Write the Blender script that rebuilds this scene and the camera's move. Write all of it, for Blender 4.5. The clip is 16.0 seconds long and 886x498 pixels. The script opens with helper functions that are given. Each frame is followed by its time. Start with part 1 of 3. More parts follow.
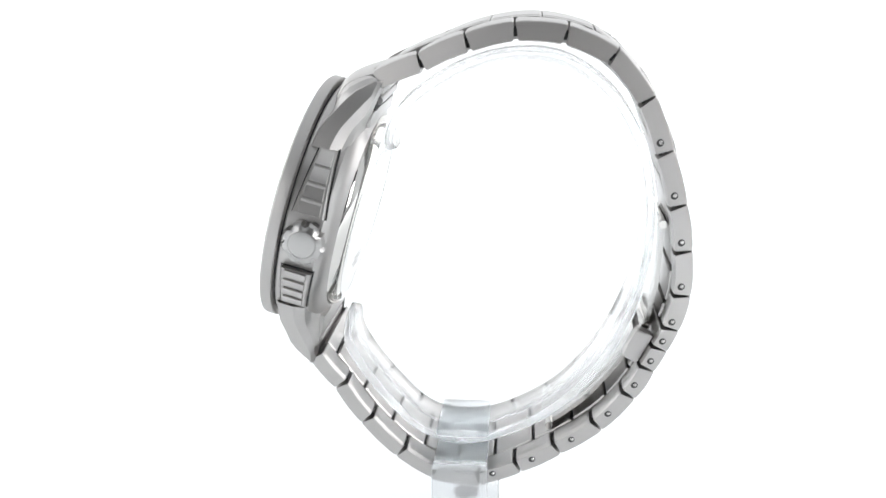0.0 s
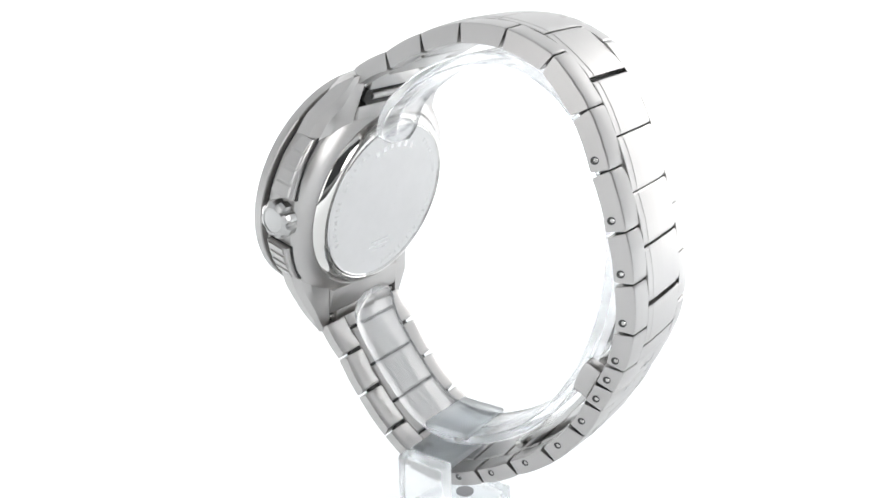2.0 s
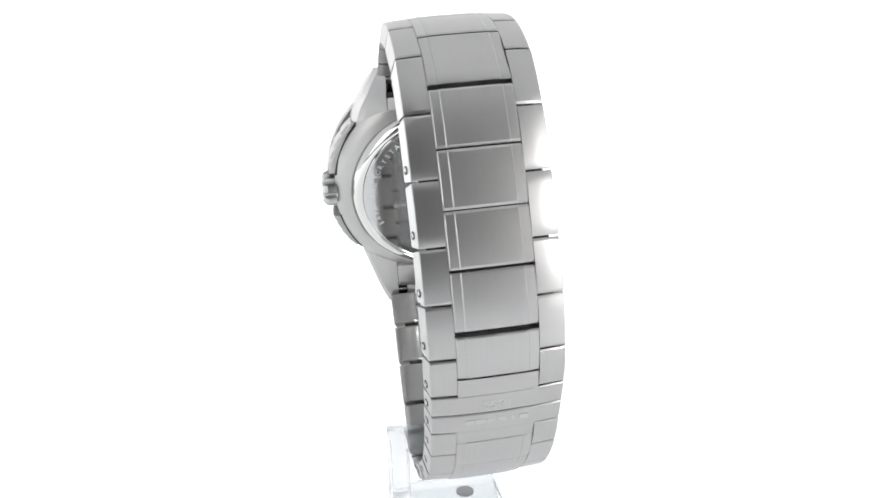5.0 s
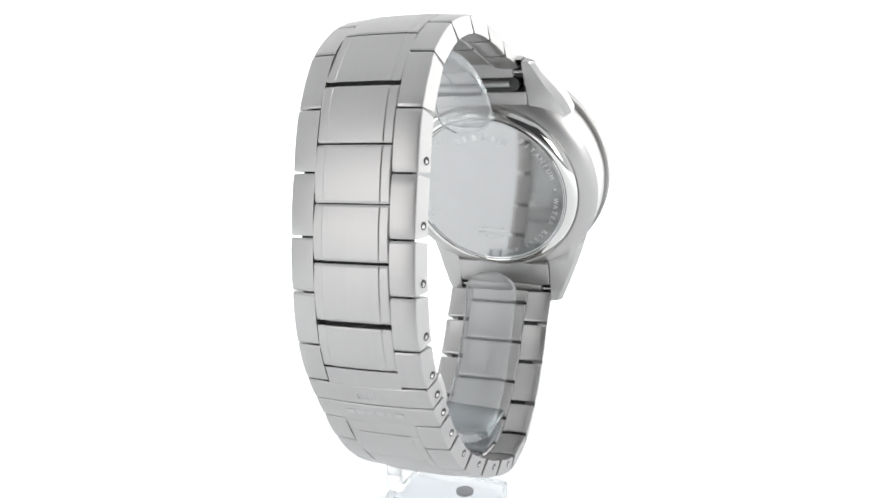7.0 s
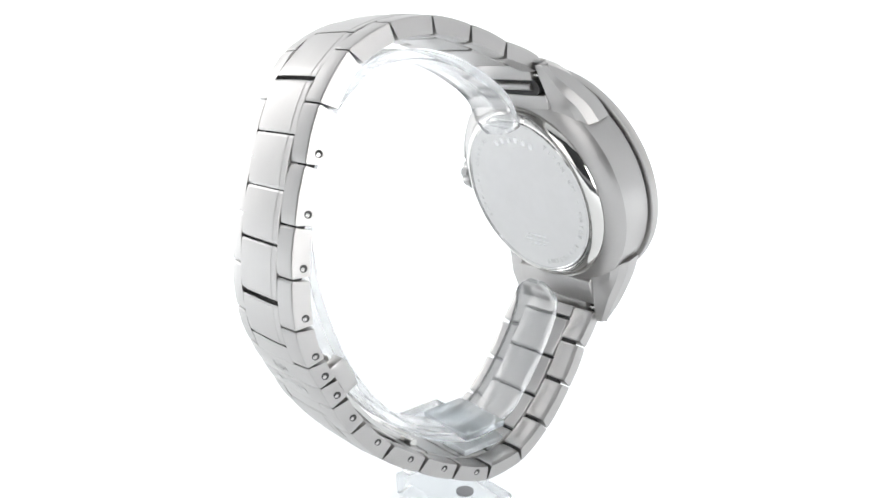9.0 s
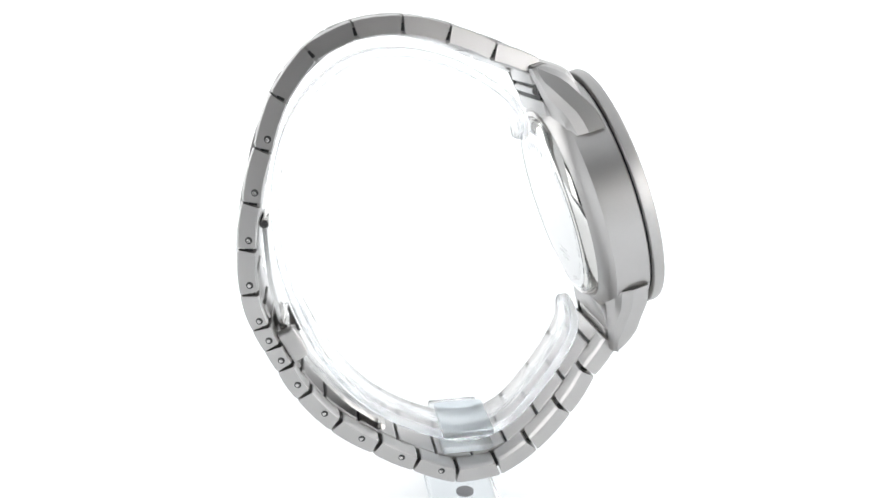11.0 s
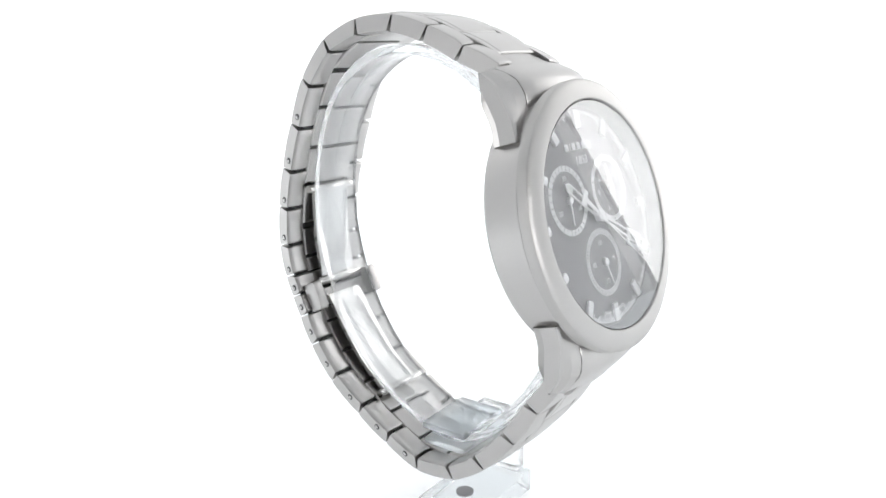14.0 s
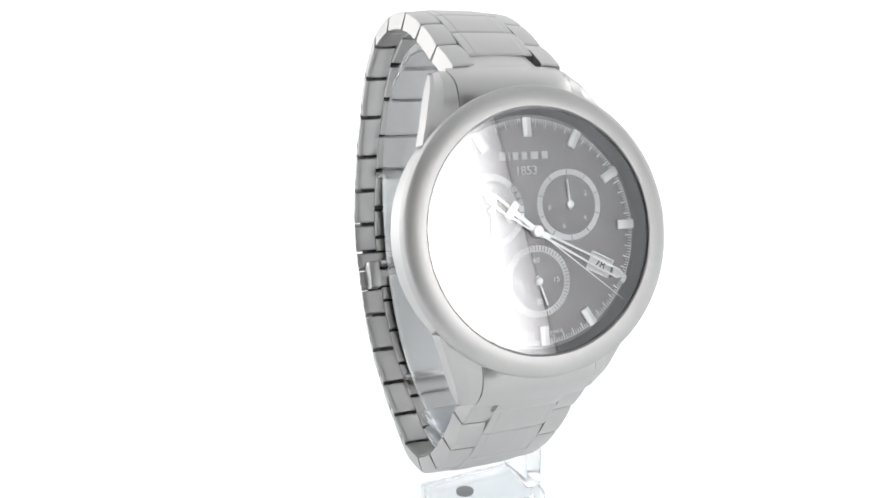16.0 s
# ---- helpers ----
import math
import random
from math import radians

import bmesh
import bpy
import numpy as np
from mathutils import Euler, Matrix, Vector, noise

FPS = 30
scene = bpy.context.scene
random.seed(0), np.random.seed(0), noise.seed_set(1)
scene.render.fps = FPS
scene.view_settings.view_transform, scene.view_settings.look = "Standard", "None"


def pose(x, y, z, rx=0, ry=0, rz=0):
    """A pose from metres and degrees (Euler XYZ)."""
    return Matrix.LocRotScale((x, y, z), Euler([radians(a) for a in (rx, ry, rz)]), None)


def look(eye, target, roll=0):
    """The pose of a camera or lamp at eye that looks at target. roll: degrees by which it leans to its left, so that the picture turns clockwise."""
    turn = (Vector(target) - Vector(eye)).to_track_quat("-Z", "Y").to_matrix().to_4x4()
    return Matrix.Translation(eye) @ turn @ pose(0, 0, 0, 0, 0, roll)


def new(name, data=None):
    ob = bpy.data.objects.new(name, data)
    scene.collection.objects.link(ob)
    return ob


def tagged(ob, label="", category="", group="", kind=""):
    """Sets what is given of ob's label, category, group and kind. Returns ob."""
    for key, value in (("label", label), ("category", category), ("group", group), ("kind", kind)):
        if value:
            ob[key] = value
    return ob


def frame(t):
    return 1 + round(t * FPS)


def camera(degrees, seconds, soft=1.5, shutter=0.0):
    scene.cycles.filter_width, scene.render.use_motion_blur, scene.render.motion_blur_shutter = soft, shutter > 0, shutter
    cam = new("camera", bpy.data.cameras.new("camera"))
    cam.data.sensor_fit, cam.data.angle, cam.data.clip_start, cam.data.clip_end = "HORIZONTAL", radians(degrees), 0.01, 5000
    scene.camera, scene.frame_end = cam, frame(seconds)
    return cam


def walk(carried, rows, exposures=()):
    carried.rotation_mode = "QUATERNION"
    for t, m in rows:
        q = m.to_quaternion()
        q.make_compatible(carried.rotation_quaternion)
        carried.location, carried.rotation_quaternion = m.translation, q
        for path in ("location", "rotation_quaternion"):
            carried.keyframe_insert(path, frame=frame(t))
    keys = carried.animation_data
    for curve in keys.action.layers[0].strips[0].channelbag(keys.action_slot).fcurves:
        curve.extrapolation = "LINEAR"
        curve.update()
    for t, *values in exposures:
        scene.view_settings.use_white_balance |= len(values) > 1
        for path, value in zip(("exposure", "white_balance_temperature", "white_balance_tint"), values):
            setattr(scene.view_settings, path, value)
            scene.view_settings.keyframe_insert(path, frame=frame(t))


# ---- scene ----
# One unit of the plan is S metres.
S = 0.00095
RATE = 15.048                      # the turntable's degrees a second, clockwise from above

# ---- camera: it stands still, the watch turns before it ----
cam = camera(53.32, 16.0, soft=1.55)
PITCH, YAW, ROLL = 16.54, -1.24, -1.19
eye = Vector((0, -160 * S, 160 * S * math.tan(radians(PITCH))))
ahead = Vector((math.sin(radians(YAW)) * math.cos(radians(PITCH)), math.cos(radians(YAW)) * math.cos(radians(PITCH)), -math.sin(radians(PITCH))))
stand_point = look(eye, eye + ahead, ROLL)
walk(cam, [(0, stand_point), (16, stand_point)], [(0, 0.0), (16, 0.0)])

# ---- light: a white fabric tent with four softboxes ----
FLOOR_Z = -57 * S
SOFT_BACK, SOFT_FRONT, SOFT_FILL, FABRIC, BACKDROP, TABLE_GLOW = 2.5, 8.6, 1.62, 0.28, 0.68, 0.33
TABLE_GLOW_RIM = 0.85
world = bpy.data.worlds.new("studio")
scene.world = world
world.use_nodes = True
world.node_tree.nodes["Background"].inputs[0].default_value = (0.5, 0.52, 0.55, 1)
world.node_tree.nodes["Background"].inputs[1].default_value = 0.3


# ---- materials ----
def material(name, color, rough, metal=0.0, **more):
    m = bpy.data.materials.new(name)
    m.use_nodes = True
    b = m.node_tree.nodes["Principled BSDF"]
    b.inputs["Base Color"].default_value = (*color, 1)
    b.inputs["Roughness"].default_value = rough
    b.inputs["Metallic"].default_value = metal
    for k, v in more.items():
        b.inputs[k.replace("_", " ")].default_value = v
    return m


def add(m, kind, **values):
    n = m.node_tree.nodes.new(kind)
    for k, v in values.items():
        n.inputs[k].default_value = v
    return n


def brushed(name, color, rough, streak=(60, 2600, 60), depth=0.0, spread=0.03, drawn=0.0):
    """Metal with fine streaks: noise drawn out along the brushing, in the roughness, the tone and the relief."""
    m = material(name, color, rough, 1.0)
    t, b = m.node_tree, m.node_tree.nodes["Principled BSDF"]
    co = t.nodes.new("ShaderNodeTexCoord")
    mp = add(m, "ShaderNodeMapping", Scale=streak)
    fine = add(m, "ShaderNodeTexNoise", Scale=1.0, Detail=2.0, Roughness=0.5)
    broad = add(m, "ShaderNodeTexNoise", Scale=160.0, Detail=3.0)
    ramp = add(m, "ShaderNodeMapRange")
    ramp.inputs["To Min"].default_value, ramp.inputs["To Max"].default_value = rough - spread * 0.5, rough + spread * 0.5
    mix = t.nodes.new("ShaderNodeMix")
    mix.data_type = "RGBA"
    mix.inputs[6].default_value = (*[c * 0.93 for c in color], 1)
    mix.inputs[7].default_value = (*[min(1, c * 1.07) for c in color], 1)
    half = t.nodes.new("ShaderNodeMath")
    half.operation = "ADD"
    third = t.nodes.new("ShaderNodeMath")
    third.operation = "MULTIPLY"
    third.inputs[1].default_value = 0.5
    bump = add(m, "ShaderNodeBump", Strength=depth, Distance=0.00003)
    t.links.new(co.outputs["Object"], mp.inputs["Vector"])
    t.links.new(mp.outputs["Vector"], fine.inputs["Vector"])
    t.links.new(co.outputs["Object"], broad.inputs["Vector"])
    faint = t.nodes.new("ShaderNodeMath")
    faint.operation = "MULTIPLY"
    faint.inputs[1].default_value = 0.7
    t.links.new(fine.outputs["Fac"], faint.inputs[0])
    t.links.new(faint.outputs[0], half.inputs[0])
    t.links.new(broad.outputs["Fac"], half.inputs[1])
    t.links.new(half.outputs[0], third.inputs[0])
    t.links.new(third.outputs[0], ramp.inputs["Value"])
    t.links.new(ramp.outputs[0], b.inputs["Roughness"])
    t.links.new(third.outputs[0], mix.inputs[0])
    t.links.new(mix.outputs[2], b.inputs["Base Color"])
    if drawn:
        # the brushing runs round the band: at right angles to its width
        width, cross = t.nodes.new("ShaderNodeVectorTransform"), t.nodes.new("ShaderNodeVectorMath")
        width.vector_type, width.convert_from, width.convert_to = "VECTOR", "OBJECT", "WORLD"
        width.inputs[0].default_value = (0, 1, 0)
        cross.operation = "CROSS_PRODUCT"
        geo = t.nodes.new("ShaderNodeNewGeometry")
        t.links.new(geo.outputs["Normal"], cross.inputs[0])
        t.links.new(width.outputs[0], cross.inputs[1])
        t.links.new(cross.outputs[0], b.inputs["Tangent"])
        b.inputs["Anisotropic"].default_value = drawn
    if depth:
        t.links.new(fine.outputs["Fac"], bump.inputs["Height"])
        t.links.new(bump.outputs["Normal"], b.inputs["Normal"])
    return m


STEEL = (0.476, 0.464, 0.456)
steel_band = brushed("brushed_steel_band", STEEL, 0.36, drawn=0.5)
steel_case = brushed("brushed_steel_case", STEEL, 0.37, (400, 4000, 4000))
steel_bezel = brushed("satin_steel_bezel", (0.45, 0.439, 0.43), 0.46, (2500, 2500, 2500), 0.01)
steel_crown = brushed("crown_steel", (0.44, 0.435, 0.43), 0.3, (500, 500, 500), 0.01)
steel_inner = brushed("brushed_steel_inner", (0.455, 0.446, 0.442), 0.30)
steel_rim = brushed("polished_rim_steel", (0.6, 0.595, 0.585), 0.2, (500, 500, 500), 0.01)
polished = material("polished_steel", (0.66, 0.65, 0.63), 0.07, 1.0)
mirror_back = brushed("mirror_polished_steel", (0.578, 0.574, 0.572), 0.06, (500, 500, 500), 0.01, 0.05)
etched = material("etched_steel", (0.70, 0.70, 0.70), 0.48, 1.0)
frosted_acrylic = material("frosted_acrylic", (0.95, 0.98, 1.0), 0.32, 0.0, Transmission_Weight=0.96, IOR=1.12)
# near-black in place of steel: shade of gaps and hollows put into colour
gap_shade = material("recess_shade", (0.035, 0.034, 0.033), 0.6)
engraved = brushed("engraved_steel", (0.53, 0.525, 0.52), 0.40)
screw_steel = material("dull_screw_steel", (0.3, 0.3, 0.31), 0.45, 0.8)
pin_steel = material("pin_steel", (0.5, 0.49, 0.48), 0.25, 1.0)
print_white = material("white_print", (0.92, 0.92, 0.93), 0.5)
ring_white = material("silver_ring_print", (0.95, 0.95, 0.96), 0.4)
ink_dark = material("dark_ink", (0.03, 0.03, 0.032), 0.5)
marker_steel = material("marker_steel", (0.86, 0.86, 0.87), 0.36, 0.55)
hand_steel = material("hand_steel", (0.9, 0.9, 0.91), 0.3, 0.45)
lume = material("pale_lume", (0.74, 0.76, 0.74), 0.6)
crystal_glass = material("sapphire_crystal", (1, 1, 1), 0.0, 0.0, Transmission_Weight=1.0, IOR=1.77)
acrylic = material("clear_acrylic", (0.985, 0.993, 1.0), 0.19, 0.0, Transmission_Weight=0.88, IOR=1.22)


def dial_material():
    """Anthracite sunray dial: fine rays about the centre, in tone and gloss."""
    m = material("anthracite_sunray_dial", (0.05, 0.05, 0.054), 0.32, 0.55)
    t, b = m.node_tree, m.node_tree.nodes["Principled BSDF"]
    co = t.nodes.new("ShaderNodeTexCoord")
    grad = t.nodes.new("ShaderNodeTexGradient")
    grad.gradient_type = "RADIAL"
    ray = add(m, "ShaderNodeTexNoise", Scale=260.0, Detail=2.0)
    ray.noise_dimensions = "1D"
    mix = t.nodes.new("ShaderNodeMix")
    mix.data_type = "RGBA"
    mix.inputs[6].default_value = (0.15, 0.142, 0.149, 1)
    mix.inputs[7].default_value = (0.182, 0.172, 0.18, 1)
    t.links.new(co.outputs["Object"], grad.inputs["Vector"])
    t.links.new(grad.outputs["Fac"], ray.inputs["W"])
    t.links.new(ray.outputs["Fac"], mix.inputs[0])
    t.links.new(mix.outputs[2], b.inputs["Base Color"])
    return m


dial_black = dial_material()


def fabric_material(name, strength, color=(1, 1, 1), cloth=0.55):
    m = material(name, (cloth, cloth, cloth), 0.9)
    b = m.node_tree.nodes["Principled BSDF"]
    b.inputs["Emission Color"].default_value = (*color, 1)
    b.inputs["Emission Strength"].default_value = strength
    return m


def diffuser_material(name, strength, reach):
    """Softbox cloth: brightest in the middle, falling off towards the upright edges as the lamp behind it does."""
    m = fabric_material(name, strength)
    t, b = m.node_tree, m.node_tree.nodes["Principled BSDF"]
    co, sep = t.nodes.new("ShaderNodeTexCoord"), t.nodes.new("ShaderNodeSeparateXYZ")
    size = t.nodes.new("ShaderNodeMath")
    size.operation = "ABSOLUTE"
    fall = add(m, "ShaderNodeMapRange")
    fall.interpolation_type = "SMOOTHSTEP"
    fall.inputs["From Min"].default_value, fall.inputs["From Max"].default_value = reach, reach * 0.42
    fall.inputs["To Min"].default_value, fall.inputs["To Max"].default_value = 0.1, strength
    t.links.new(co.outputs["Object"], sep.inputs[0])
    t.links.new(sep.outputs["X"], size.inputs[0])
    t.links.new(size.outputs[0], fall.inputs["Value"])
    t.links.new(fall.outputs[0], b.inputs["Emission Strength"])
    return m


tent_fabric = fabric_material("backlit_white_fabric", FABRIC, (0.93, 0.97, 1.0))
# front cloth out of view, its glow added to lift camera-facing reflections
front_fabric = fabric_material("front_white_fabric", 0.15, (0.95, 0.97, 1.0), 0.3)
open_front = material("dark_open_front", (0.05, 0.05, 0.052), 0.9)
backdrop_fabric = fabric_material("backlit_backdrop", BACKDROP, (0.98, 0.99, 1.0))
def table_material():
    """White sheet with an added glow, brighter towards the edge than under the stand."""
    m = fabric_material("white_glowing_table", TABLE_GLOW, (0.91, 0.965, 1.0), 0.8)
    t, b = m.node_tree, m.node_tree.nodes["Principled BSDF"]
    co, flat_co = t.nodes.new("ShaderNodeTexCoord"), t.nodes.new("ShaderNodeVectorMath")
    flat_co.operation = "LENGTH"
    # emission gradient stands in for uneven light on the sheet; no lamps below
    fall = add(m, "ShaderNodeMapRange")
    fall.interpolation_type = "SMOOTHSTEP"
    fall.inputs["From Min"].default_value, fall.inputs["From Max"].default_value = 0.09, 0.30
    fall.inputs["To Min"].default_value, fall.inputs["To Max"].default_value = TABLE_GLOW, TABLE_GLOW_RIM
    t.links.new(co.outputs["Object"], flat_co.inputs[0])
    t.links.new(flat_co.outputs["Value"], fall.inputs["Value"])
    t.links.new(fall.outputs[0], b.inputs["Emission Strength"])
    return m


table_white = table_material()
studio_floor = material("dark_studio_floor", (0.06, 0.06, 0.065), 0.6)
diffuser_back = fabric_material("softbox_diffuser_back", SOFT_BACK)
diffuser_front = diffuser_material("softbox_diffuser_front", SOFT_FRONT, 0.135)
diffuser_fill = fabric_material("softbox_diffuser_fill", SOFT_FILL)
white_cloth = material("white_skirt_cloth", (0.8, 0.8, 0.81), 0.9)
black_cloth = material("black_softbox_cloth", (0.03, 0.03, 0.03), 0.9)
room_paint = material("grey_room_paint", (0.3, 0.3, 0.305), 0.9)


# ---- mesh helpers: verts in plan units, scaled by S ----
def mesh_of(verts, faces, smooth=False):
    me = bpy.data.meshes.new("mesh")
    me.from_pydata([tuple(c * S for c in v) for v in verts], [], faces)
    bm = bmesh.new()
    bm.from_mesh(me)
    bmesh.ops.recalc_face_normals(bm, faces=bm.faces)
    bm.to_mesh(me)
    bm.free()
    if smooth:
        me.shade_smooth()
    return me


def part(name, me, mat, parent, label="", m=None):
    ob = new(name, me)
    if not me.materials:
        me.materials.append(mat)
    ob.parent = parent
    if m is not None:
        ob.matrix_basis = m
    if label:
        ob["label"] = label
    return ob


def soften(me, angle=35):
    """Smooth shading broken at edges sharper than the angle."""
    me.shade_smooth()
    me.set_sharp_from_angle(angle=radians(angle))
    return me


def bevelled(me, width, segments=2, limit=30):
    bm = bmesh.new()
    bm.from_mesh(me)
    bmesh.ops.remove_doubles(bm, verts=bm.verts, dist=1e-7)
    edges = [e for e in bm.edges if len(e.link_faces) == 2 and e.calc_face_angle(0) > radians(limit)]
    bmesh.ops.bevel(bm, geom=edges, offset=width * S, segments=segments, affect="EDGES", profile=0.5, clamp_overlap=True)
    bm.to_mesh(me)
    bm.free()
    return soften(me)


def loft(rings, caps=True):
    """Closed rings of equal count joined into a solid."""
    n = len(rings[0])
    verts = [v for r in rings for v in r]
    faces = [(i * n + j, i * n + (j + 1) % n, (i + 1) * n + (j + 1) % n, (i + 1) * n + j) for i in range(len(rings) - 1) for j in range(n)]
    if caps:
        faces += [tuple(range(n)), tuple((len(rings) - 1) * n + j for j in range(n))]
    return mesh_of(verts, faces)


def lathe(profile, frame_of, n=96, closed=True):
    """Rings of (radius, height) about the local normal; a radius of 0 closes."""
    verts, faces, rows = [], [], []
    for r, h in profile:
        if r == 0:
            rows.append([len(verts)] * n)
            verts.append(frame_of(0, 0, h))
        else:
            rows.append(list(range(len(verts), len(verts) + n)))
            verts += [frame_of(r * math.cos(2 * math.pi * k / n), r * math.sin(2 * math.pi * k / n), h) for k in range(n)]
    pairs = list(zip(rows, rows[1:])) + ([(rows[-1], rows[0])] if closed else [])
    for p, q in pairs:
        for k in range(n):
            f = []
            for v in (p[k], p[(k + 1) % n], q[(k + 1) % n], q[k]):
                if v not in f:
                    f.append(v)
            if len(f) > 2:
                faces.append(tuple(f))
    return mesh_of(verts, faces)


def box(lo, hi, frame_of=lambda a, b, c: (a, b, c)):
    c = [frame_of(x, y, z) for x in (lo[0], hi[0]) for y in (lo[1], hi[1]) for z in (lo[2], hi[2])]
    return mesh_of(c, [(0, 1, 3, 2), (4, 6, 7, 5), (0, 4, 5, 1), (2, 3, 7, 6), (0, 2, 6, 4), (1, 5, 7, 3)])


def prism(outline, h0, h1, frame_of=lambda a, b, c: (a, b, c)):
    return loft([[frame_of(a, b, h0) for a, b in outline], [frame_of(a, b, h1) for a, b in outline]])


def lettering(text, size, mat, parent, m, name="numeral", depth=0.03):
    cu = bpy.data.curves.new(name, "FONT")
    cu.body, cu.size, cu.align_x, cu.align_y, cu.extrude = text, size * S, "CENTER", "CENTER", depth * S
    tmp = bpy.data.objects.new(name, cu)
    scene.collection.objects.link(tmp)
    me = bpy.data.meshes.new_from_object(tmp.evaluated_get(bpy.context.evaluated_depsgraph_get()))
    bpy.data.objects.remove(tmp)
    me.materials.clear()
    return part(name, me, mat, parent, "", m)


# ---- setting ----
def arc_wall(name, radius, z0, z1, az0, az1, mat, thick=0.004, n=72):
    verts, faces = [], []
    for k in range(n + 1):
        a = radians(az0 + (az1 - az0) * k / n)
        for r, z in ((radius, z0), (radius + thick, z0), (radius + thick, z1), (radius, z1)):
            verts.append((r * math.cos(a) / S, r * math.sin(a) / S, z / S))
    for k in range(n):
        for j in range(4):
            faces.append((4 * k + j, 4 * k + (j + 1) % 4, 4 * k + 4 + (j + 1) % 4, 4 * k + 4 + j))
    faces += [(0, 1, 2, 3), tuple(4 * n + j for j in range(4))]
    ob = new(name, mesh_of(verts, faces))
    ob.data.shade_smooth()
    ob.data.set_sharp_from_angle(angle=radians(40))
    ob.data.materials.append(mat)
    return ob


ground = new("floor", lathe([(0, FLOOR_Z / S - 4), (3 / S, FLOOR_Z / S - 4), (3 / S, FLOOR_Z / S - 24), (0, FLOOR_Z / S - 24)], lambda a, b, c: (a, b, c), closed=False))
ground.data.materials.append(studio_floor)
tagged(ground, "dark studio floor around the light tent", "floor", kind="structure")
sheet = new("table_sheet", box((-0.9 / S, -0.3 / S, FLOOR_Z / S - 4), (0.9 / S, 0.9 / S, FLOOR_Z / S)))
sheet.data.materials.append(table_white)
tagged(sheet, "seamless white sheet under the watch stand with an added glow", "table sheet", kind="structure")
TENT_R, TENT_TOP, SKIRT_TOP = 0.75, 0.75, 0.03
for name, a0, a1, cloth in (("wall_east", -42, 22, tent_fabric), ("wall_north", 22, 158, backdrop_fabric), ("wall_west", 158, 222, tent_fabric), ("wall_south", 222, 318, front_fabric)):
    tagged(arc_wall(name, TENT_R, FLOOR_Z, SKIRT_TOP if cloth == front_fabric else TENT_TOP, a0, a1, cloth, n=36), "white glowing fabric wall of a light tent", "wall", kind="structure")
# dark screen out of view, added to darken reflections from above the camera
tagged(arc_wall("wall_front_dark", TENT_R, SKIRT_TOP, TENT_TOP, 222, 318, open_front, n=36), "unseen dark screen standing in for the unlit open front of the tent", "curtain", kind="structure")
top = new("ceiling", lathe([(0, TENT_TOP / S), (TENT_R / S, TENT_TOP / S), (TENT_R / S, TENT_TOP / S + 6), (0, TENT_TOP / S + 6)], lambda a, b, c: (a, b, c), closed=False))
top.data.materials.append(tent_fabric)
tagged(top, "white fabric top of the light tent", "ceiling", kind="structure")
room = arc_wall("wall_room", 2.6, FLOOR_Z, 2.4, 0, 360, room_paint)
tagged(room, "plain grey studio wall around the tent", "wall", kind="structure")


def softbox(az, width, height, z0, mat, radius=0.68):
    """A flat lamp box on the tent's inside: a shell of black cloth, white for the rear pair, and a glowing white front."""
    shell = white_cloth if mat == diffuser_back else black_cloth
    base = new("softbox")
    base.matrix_basis = pose(radius * math.cos(radians(az)), radius * math.sin(radians(az)), FLOOR_Z, 0, 0, az + 90)
    w, z1, z0 = width / 2 / S, (z0 + height) / S, z0 / S
    part("housing", bevelled(box((-w - 4, -30, z0), (w + 4, -2, z1 + 4)), 4), shell, base)
    part("diffuser", box((-w, -2, z0), (w, 2, z1)), mat, base, "glowing white diffuser cloth")
    part("foot", box((-w - 4, -30, 0), (w + 4, -2, z0 - 0.5)), white_cloth, base, "white cloth skirt")
    return tagged(base, ("white" if shell == white_cloth else "black") + " cloth softbox with a glowing white diffuser", "softbox", "softboxes in the tent")


softbox(35, 0.155, 0.27, 0.009, diffuser_back, 0.31)
softbox(146.5, 0.10, 0.27, 0.009, diffuser_back, 0.31)
softbox(-49.6, 0.24, 0.31, 0.08, diffuser_front)
softbox(-130, 0.34, 0.45, 0.03, diffuser_fill)

# ---- the watch: its own frame has x through the band's back, y along its width, z up ----
TURN, LEAN = 5.0, 2.9
along = Vector((math.cos(radians(TURN)), -math.sin(radians(TURN)), 0))
flat = Vector((math.sin(radians(TURN)), math.cos(radians(TURN)), 0))
across = flat * math.cos(radians(LEAN)) + Vector((0, 0, math.sin(radians(LEAN))))
upward = along.cross(across)
watch_pose = Matrix((along, across, upward)).transposed().to_4x4()

watch = new("wristwatch")
watch.matrix_basis = watch_pose
tagged(watch, "steel chronograph wristwatch with dark dial on a clear stand", "watch")

# side line of the bracelet, joint by joint, from the upper lugs round the back to the lower lugs
JOINTS = [(-13.2, 34.6), (-5.6, 37.6), (2.2, 40.8), (10.3, 42.6), (18.9, 41.85), (26.9, 38.1), (32.8, 30.6), (36.2, 21.7), (38.9, 12.5),
          (40.3, 4.3), (40.5, -4.0), (38.9, -10.6), (37.1, -14.6), (35.1, -18.6), (32.0, -24.2), (26.4, -30.8), (19.0, -36.0), (11.6, -40.2),
          (3.6, -43.4), (-5.2, -42.5), (-12.2, -38.0), (-18.6, -31.0), (-23.2, -23.8), (-27.6, -17.8)]
THICK, HALF_MID = 3.1, 6.2
SIDE_HEIGHTS = (0.82, 0.7, 0.44, 0.3, 0.02)
CENTRE_HEIGHTS = (0.8, 1.0, 1.05, 1.22, 1.27, 1.28, 1.27, 1.22, 1.05, 1.0, 0.8)
